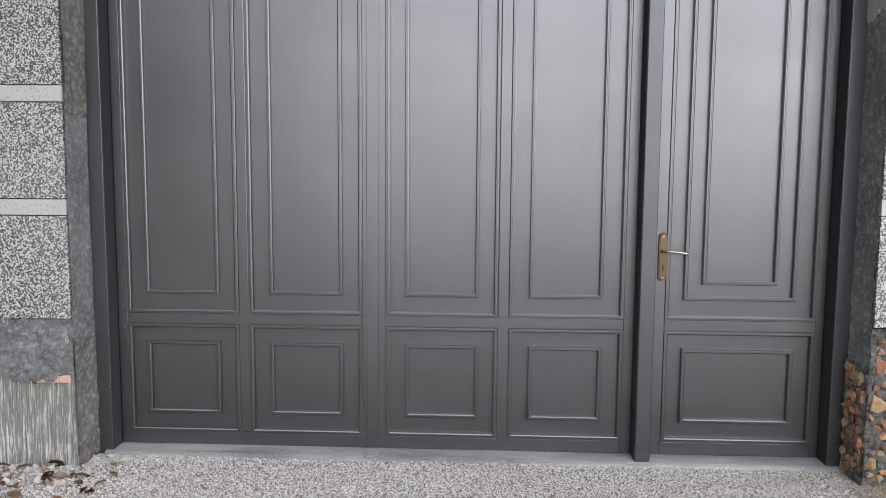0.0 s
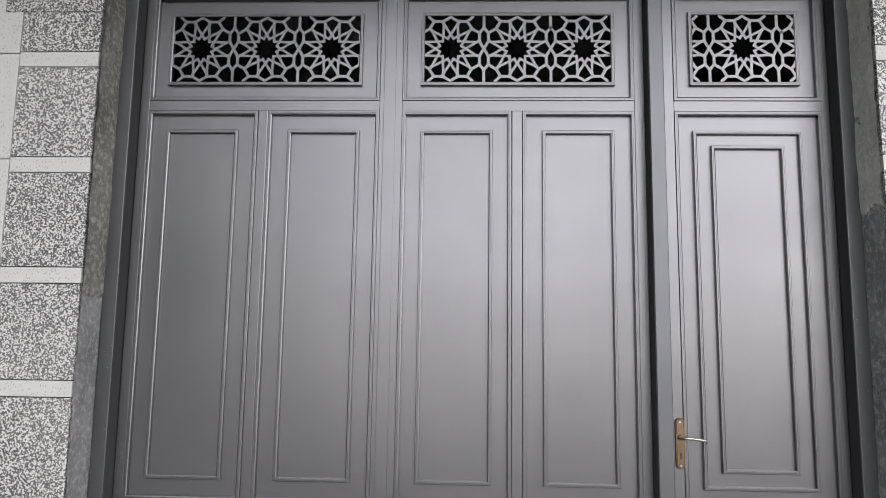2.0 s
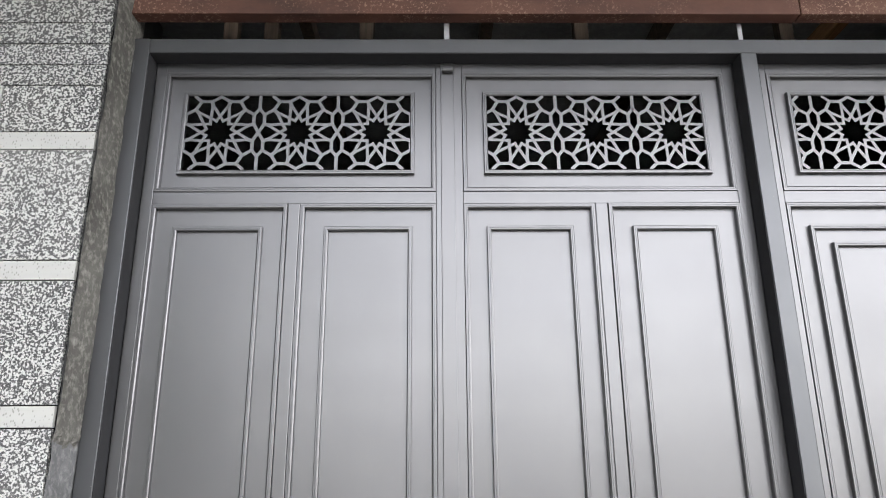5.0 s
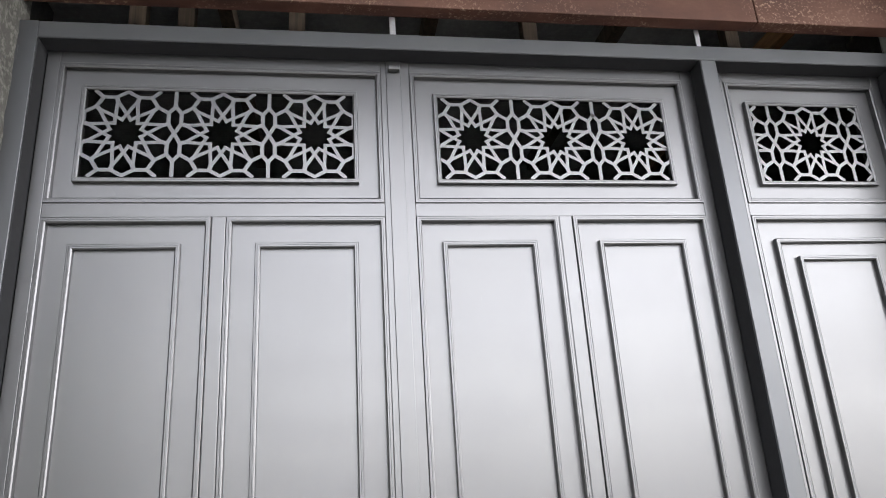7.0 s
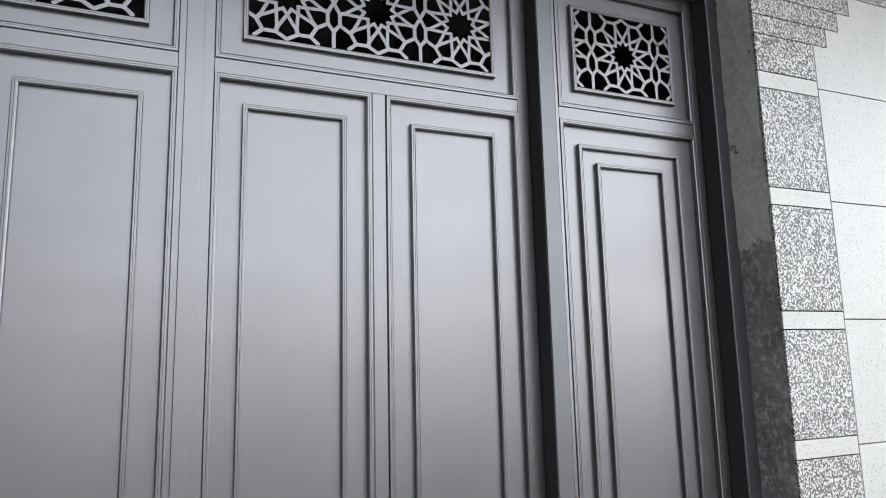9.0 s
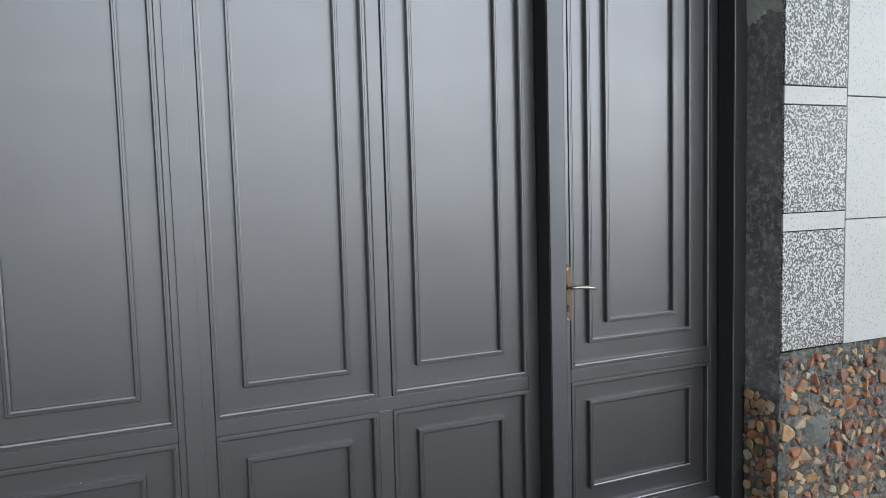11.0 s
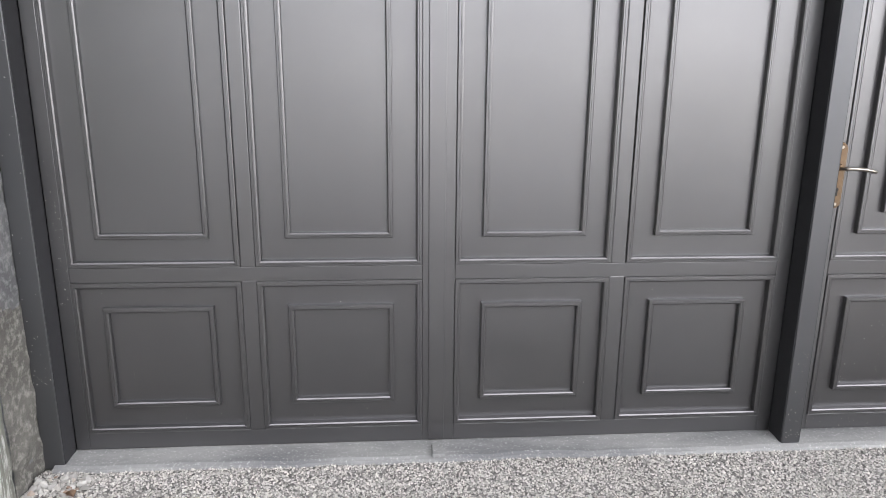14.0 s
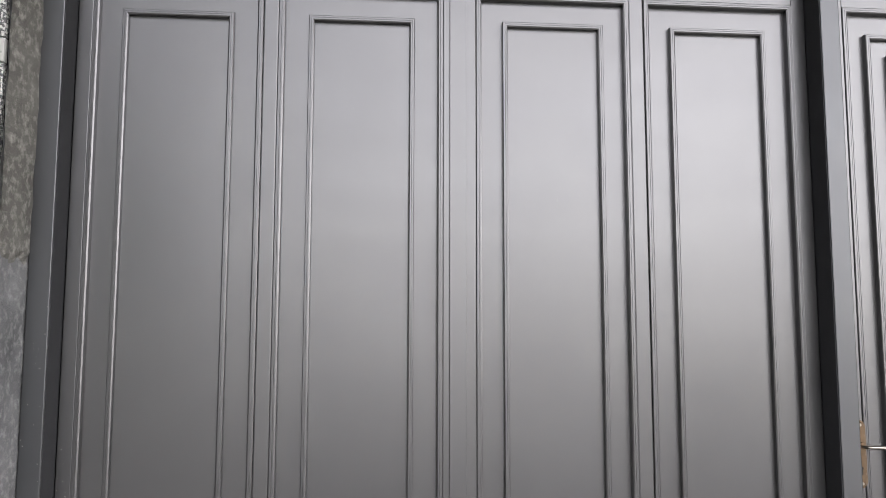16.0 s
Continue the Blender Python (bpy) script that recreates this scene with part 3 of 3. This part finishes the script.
def tiled(parent, edge, s, width, rise):
    """Tiles of one wall: a grey column beside the gate, white fields beyond, stepped courses at the top. s: away from the gate."""
    def put(u0, u1, z0, z1, mat, name="tile"):
        a, b = edge + s * u0, edge + s * u1
        tile(parent, min(a, b), max(a, b), z0, z1, mat, name)
    bands = [z + rise for z in (1.172, 1.685, 2.205, 2.722)]
    for z0, z1 in zip([0.692 + rise * 0.5] + [z + 0.076 for z in bands], bands + [3.000]):
        put(0, width, z0, z1, TILE_GREY)
    for z0 in bands:
        put(0, width, z0, z0 + 0.076, TILE_WHITE, "band_tile")
    for n, (z0, z1) in enumerate(((3.0, 3.092), (3.092, 3.188), (3.188, 3.285))):
        put(0, width + 0.09 * (n + 1), z0, z1, TILE_GREY)
    for n in range(5):
        put(0.66 * n, 0.66 * (n + 1), 3.285, 3.578, TILE_GREY)
    for z0, z1 in ((0.700, 1.238), (1.238, 1.756), (1.756, 2.270), (2.270, 2.790)):
        for n in range(4):
            put(width + 0.6 * n, width + 0.6 * (n + 1), z0, z1, TILE_WHITE)
    w, g = width, 0.0022
    step_tile(parent, [(w + g, 2.79 + g), (w + 0.6 - g, 2.79 + g), (w + 0.6 - g, 3.285 - g), (w + 0.27 + g, 3.285 - g), (w + 0.27 + g, 3.188 - g), (w + 0.18 + g, 3.188 - g),
                       (w + 0.18 + g, 3.092 - g), (w + 0.09 + g, 3.092 - g), (w + 0.09 + g, 3.0 - g), (w + g, 3.0 - g)], s, edge)
    for n in range(1, 4):
        put(w + 0.6 * n, w + 0.6 * (n + 1), 2.79, 3.285, TILE_WHITE)


def cap(parent, x0, x1):
    bm = bmesh.new()
    prof = [(3.53, 3.578), (3.515, 3.60), (3.52, 3.66), (3.60, 3.70), (3.95, 3.70), (3.95, 3.578)]
    n = 60
    rr = [[bm.verts.new((x0 + (x1 - x0) * i / n, y + rough(i, y, z, 0.7, 0.012), z + rough(i, z, y, 0.6, 0.012))) for y, z in prof] for i in range(n + 1)]
    for a, b in zip(rr, rr[1:]):
        for i in range(len(prof)):
            bm.faces.new((a[i], a[(i + 1) % len(prof)], b[(i + 1) % len(prof)], b[i]))
    bm.faces.new(rr[0])
    bm.faces.new(rr[-1])
    part("mortar_cap", bm, PLASTER, parent, "rough pale mortar on top of the wall")


tiled(wall_left, XL, -1, 0.388, 0.0)
tiled(wall_right, XR, 1, 0.362, 0.028)
cap(wall_left, -5.0, XL)
cap(wall_right, XR, 5.0)

part("cement_fillet", SILL_FILLET, CONCRETE, wall_right, "pale cement smeared along the jamb")

# ---- base of the left wall: scratched plaster below a patchy mortar coat ----
part("scratched_plaster", grid_wall(-4.5, XL + 0.004, -0.1, 0.70, 0.014, lambda x, z: (x, 3.551 + 0.006 * noise.noise(Vector((x * 60, 0, z * 3))) - 0.03 * max(0, 0.1 - z), z)), SCRATCHED, wall_left, "old plaster scored with pale vertical scratches")


def mortar_coat(x, z):
    edge = 0.40 + 0.07 * noise.noise(Vector((x * 4, 2, 0))) + 0.03 * noise.noise(Vector((x * 17, 5, 0)))
    step2 = 0.56 + 0.05 * noise.noise(Vector((x * 6, 9, 0)))
    y = 3.543 - 0.012 * (z < step2) + rough(x, 1, z, 9, 0.017) + rough(x, 5, z, 38, 0.007)
    return (x, y if z > edge + 0.012 else 3.568, max(z, edge))


part("mortar_coat", grid_wall(-4.5, XL + 0.006, 0.28, 0.692, 0.013, mortar_coat), MORTAR_GREY, wall_left, "thick grey mortar coat with ragged lower edge")
for x in (-2.10, -2.035, -1.975):
    part("brick", box(x - 0.030, x + 0.030, 3.536, 3.60, 0.385, 0.425, 0.006), BRICK, wall_left, "pale red brick showing through")

# ---- base of the right wall: rubble stones set in mortar ----
def bed(x, z):
    return (x, 3.540 + rough(x, 2, z, 13, 0.016) + rough(x, 6, z, 42, 0.011) - 0.02 * max(0, 0.15 - z), z)


part("mortar_bed", grid_wall(XR - 0.004, 4.5, -0.1, 0.70, 0.011, bed), MORTAR_BED, wall_right, "rough grey mortar bed")
part("mortar_bed", grid_wall(3.53, 3.705, -0.1, 0.53, 0.014, lambda y, z: (XR - 0.016 + rough(y, 3, z, 15, 0.012) + rough(y, 8, z, 48, 0.005), y, z)), MORTAR_BED, wall_right)
bm = bmesh.new()
mid = bm.verts.new((1.945, 3.528, 0.345))
prev = None
for j in (0.5, 1.0):
    loop = []
    for i in range(22):
        a = math.tau * i / 22
        r = j * (0.085 + 0.035 * noise.noise(Vector((math.cos(a) * 1.6, math.sin(a) * 1.6, 3.0))))
        loop.append(bm.verts.new((1.945 + 1.15 * r * math.cos(a), 3.529 + 0.016 * (j > 0.9), 0.345 + r * math.sin(a))))
    for i in range(22):
        n = (i + 1) % 22
        bm.faces.new((mid, loop[i], loop[n]) if prev is None else (prev[i], loop[i], loop[n], prev[n]))
    prev = loop
part("smooth_patch", bm, MORTAR_SMOOTH, wall_right, "smooth trowelled patch of mortar")


def stone_mesh(seed, size):
    """A broken stone: the hull of points strewn on a flattened, uneven block."""
    r = random.Random(seed)
    bm = bmesh.new()
    wide, tall = r.uniform(0.72, 1.05), r.uniform(0.55, 0.85)
    for n in range(17):
        a, h = math.tau * n / 17 + r.uniform(-0.2, 0.2), r.choice((-0.42, 0.3, 0.42))
        q = 1.0 / max(abs(math.cos(a)), abs(math.sin(a))) ** 0.55 * r.uniform(0.72, 0.95)
        bm.verts.new((size * wide * q * math.cos(a), size * h * r.uniform(0.7, 1.1), size * tall * q * math.sin(a)))
    bmesh.ops.convex_hull(bm, input=bm.verts[:])
    bmesh.ops.delete(bm, geom=[v for v in bm.verts if not v.link_faces], context="VERTS")
    bmesh.ops.bevel(bm, geom=bm.edges[:], offset=size * 0.025, segments=1, affect="EDGES", clamp_overlap=True)
    return mesh_of("stone", bm, STONE)


STONES = [stone_mesh(n, 0.040) for n in range(18)]
k = Mat("pale_rubble", 0.9)
c = k.ramp(k.rand, (0.0, (0.46, 0.45, 0.42)), (0.45, (0.30, 0.29, 0.275)), (0.72, (0.50, 0.48, 0.44)), (0.94, (0.22, 0.13, 0.08)))
RUBBLE = k.done(k.mix(k.ramp(k.noise(40, 6), (0.4, 0.0), (0.75, 0.6)), c, (0.28, 0.27, 0.25)), None, k.noise(70, 5), 0.6, 0.004)
CHIPS = [me.copy() for me in STONES]
for me in CHIPS:
    me.name = "rubble"
    me.materials[0] = RUBBLE


def stones(parent, u0, u1, z0, z1, gap, tries, place, skip=None, limit=140, turn=0.0):
    taken = []
    for _ in range(tries):
        u, z = rng.uniform(u0, u1), rng.uniform(z0, z1)
        s = rng.choice((0.5, 0.65, 0.75, 0.85, 0.95, 1.05)) * (0.9 if turn else 1.0)
        if skip and skip(u, z):
            continue
        if any((u - a) ** 2 + (z - b) ** 2 < (gap * (s + t) / 2) ** 2 for a, b, t in taken) or len(taken) >= limit:
            continue
        taken.append((u, z, s))
        ob = new("stone", rng.choice(STONES))
        ob.parent = parent
        place(ob, u, z)
        ob.rotation_euler = Euler((rng.uniform(-0.25, 0.25), rng.uniform(0, 6.28), turn + rng.uniform(-0.25, 0.25)), "XYZ")
        ob.scale = (s, s, s * rng.uniform(0.85, 1.25))


def front(ob, x, z):
    ob.location = (x, 3.540, z)


def side(ob, y, z):
    ob.location = (XR - 0.014, y, z)


stones(wall_right, XR + 0.02, 2.50, 0.0, 0.672, 0.060, 20000, front, lambda x, z: (x - 1.93) ** 2 + (z - 0.34) ** 2 < 0.0065, 210)
stones(wall_right, 3.55, 3.69, 0.02, 0.50, 0.050, 6000, side, None, 60, math.pi / 2)

# ---- rusty beam, timbers and the dark room behind ----
beam = thing("steel_beam", (0.0, 3.70, 3.42), "rusty red-brown steel beam over the gate, scuffed", "beam")
part("beam_half", box(-1.935, 0.985, 3.655, 3.725, 3.420, 3.625, 0.004), RUST, beam)
part("beam_half", box(0.990, XR + 0.01, 3.656, 3.725, 3.421, 3.625, 0.004), RUST, beam)
for n, x in enumerate((-1.25, -0.35, 0.55, 1.42)):
    r = thing("rafter", (x, 3.9, 3.63), "sawn orange timber resting on the beam" if x > 1 else "brown timber darkened to look shaded, resting on the beam", "timber", group="rafters over the beam")
    part("timber", box(x - 0.03, x + 0.03, 3.69, 5.6, 3.63, 3.72, 0.003), TIMBER if x > 1 else SHADED_TIMBER, r)
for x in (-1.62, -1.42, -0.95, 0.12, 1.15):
    r = thing("timber_hanger", (x, 4.1, 3.74), "brown timber hanger darkened to look shaded under the slab", "timber", group="timber hangers")
    part("timber", box(x - 0.035, x + 0.035, 4.06, 4.12, 3.33, 3.74, 0.003), SHADED_TIMBER, r)
solid("wall_back", box(-4.0, 4.0, 7.0, 7.2, -0.2, 3.9), DARK_ROOM, "plain grey wall at the back of the dark room", "wall")
solid("wall_inner_left", box(-4.0, -3.8, 4.0, 7.0, -0.2, 3.9), DARK_ROOM, "plain grey side wall of the dark room", "wall")
solid("wall_inner_right", box(3.8, 4.0, 4.0, 7.0, -0.2, 3.9), DARK_ROOM, "plain grey side wall of the dark room", "wall")
solid("floor", box(-3.8, 3.8, 3.90, 7.0, -0.1, 0.0), DARK_ROOM, "plain concrete floor of the dark room", "floor")
solid("ceiling", box(-5.0, 5.0, 3.62, 7.2, 3.74, 3.90), DARK_ROOM, "dark slab over the gate and the room", "ceiling")

# unseen canopy, inferred from the darker gate top; it blocks the high sky
solid("ceiling_canopy", box(-6.0, 6.0, 1.85, 3.615, 4.02, 4.20), DARK_ROOM, "plain grey unseen canopy slab that shades the gateway", "ceiling")

# ---- far side of the yard, behind the camera: unseen walls added to darken reflections ----
# added to cut sky light on the left tiles and left-facing edges
solid("wall_side", box(-5.5, -5.2, -7.3, 3.3, -0.1, 4.6), OPPOSITE, "dark olive wall added out of view to block sky light", "wall")
# stands in for whatever reflects dark in the left panels
solid("wall_opposite", box(-16.0, -4.3, -7.6, -7.3, -0.1, 7.5), OPPOSITE, "dark olive wall added out of view for its dark reflection", "wall")
solid("wall_yard", box(-4.3, 16.0, -14.3, -14.0, -0.1, 1.0), OPPOSITE, "low dark wall added out of view to close the yard", "wall")

# ---- loose rubble and dry leaves by the left wall ----
for n in range(230):
    s = rng.choice((0.15, 0.2, 0.25, 0.3, 0.4, 0.6))
    x, y = rng.uniform(-2.25, -1.72), 3.52 - abs(rng.gauss(0, 0.10))
    if x > -1.9:
        y = 3.66 - abs(rng.gauss(0, 0.12))
    ob = tagged(new("rubble_stone", rng.choice(CHIPS)), "broken piece of pale stone lying on the gravel", "stone", "loose rubble", "")
    ob.location, ob.scale = (x, y, FLOOR + 0.012 * s), (s, s * 1.3, s * 0.7)
    ob.rotation_euler = (rng.uniform(0, 6), rng.uniform(0, 6), rng.uniform(0, 6))


def leaf_mesh(seed):
    r = random.Random(seed)
    bm = bmesh.new()
    top, low = [], []
    for i in range(7):
        u = i / 6
        w = 0.016 * math.sin(math.pi * min(1, u * 0.94 + 0.03)) * r.uniform(0.85, 1.15)
        top.append([bm.verts.new((0.055 * (u - 0.5), sgn * w, 0.006 * math.sin(u * 3 + r.random()) + 0.005 * abs(sgn))) for sgn in (-1, 0, 1)])
    for a, b in zip(top, top[1:]):
        for i in range(2):
            bm.faces.new((a[i], b[i], b[i + 1], a[i + 1]))
    bmesh.ops.solidify(bm, geom=bm.faces[:], thickness=0.0006)
    return mesh_of("dry_leaf", bm, LEAF)


LEAVES = [leaf_mesh(n) for n in range(4)]
for n in range(26):
    ob = tagged(new("dry_leaf", rng.choice(LEAVES)), "curled dry brown leaf lying on the gravel", "leaf", "dry leaves", "")
    ob.location = (rng.uniform(-2.3, -1.68), rng.gauss(3.33, 0.09), FLOOR + 0.012)
    ob.rotation_euler = (rng.uniform(-0.4, 0.4), rng.uniform(-0.4, 0.4), rng.uniform(0, 6.28))
    ob.scale = (1, 1, 1) if n % 3 else (1.5, 1.6, 1.4)

# ---- gravel ----
gr = np.random.default_rng(3)


def gravel(name, count, x0, x1, y0, y1, r0, r1, label):
    base = np.array([(1, 0, 0), (-1, 0, 0), (0, 1, 0), (0, -1, 0), (0, 0, 1), (0, 0, -1)], float)
    tri = np.array([(0, 2, 4), (2, 1, 4), (1, 3, 4), (3, 0, 4), (2, 0, 5), (1, 2, 5), (3, 1, 5), (0, 3, 5)])
    ctr = np.stack([gr.uniform(x0, x1, count), gr.uniform(y0, y1, count), np.zeros(count)], 1)
    trodden = (np.hypot(ctr[:, 0] - 2.15, ctr[:, 1] - 2.75) < gr.uniform(0.3, 1.0, count)) & (gr.random(count) < 0.6)
    ctr = ctr[~trodden]
    count = len(ctr)
    rad = gr.uniform(r0, r1, (count, 1, 1)) * gr.uniform(0.6, 1.25, (count, 1, 3))
    ctr[:, 2] = FLOOR + rad[:, 0, 2] * gr.uniform(-0.2, 0.75, count)
    q = gr.normal(size=(count, 4))
    q /= np.linalg.norm(q, axis=1, keepdims=True)
    w, x, y, z = q.T
    rot = np.stack([1 - 2 * (y * y + z * z), 2 * (x * y - w * z), 2 * (x * z + w * y), 2 * (x * y + w * z), 1 - 2 * (x * x + z * z), 2 * (y * z - w * x),
                    2 * (x * z - w * y), 2 * (y * z + w * x), 1 - 2 * (x * x + y * y)], 1).reshape(count, 3, 3)
    v = np.einsum("nij,nkj->nki", rot, base[None] * rad * gr.uniform(0.7, 1.2, (count, 6, 1))) + ctr[:, None]
    f = (tri[None] + 6 * np.arange(count)[:, None, None]).reshape(-1, 3)
    me = bpy.data.meshes.new(name)
    me.from_pydata(v.reshape(-1, 3).tolist(), [], f.tolist())
    me.materials.append(GRAVEL)
    return tagged(new(name, me), label, "gravel", "", "stuff")


gravel("gravel", 140000, -2.3, 2.9, 2.4, 3.70, 0.0028, 0.0058, "pale grey crushed-stone gravel strewn before the gate")
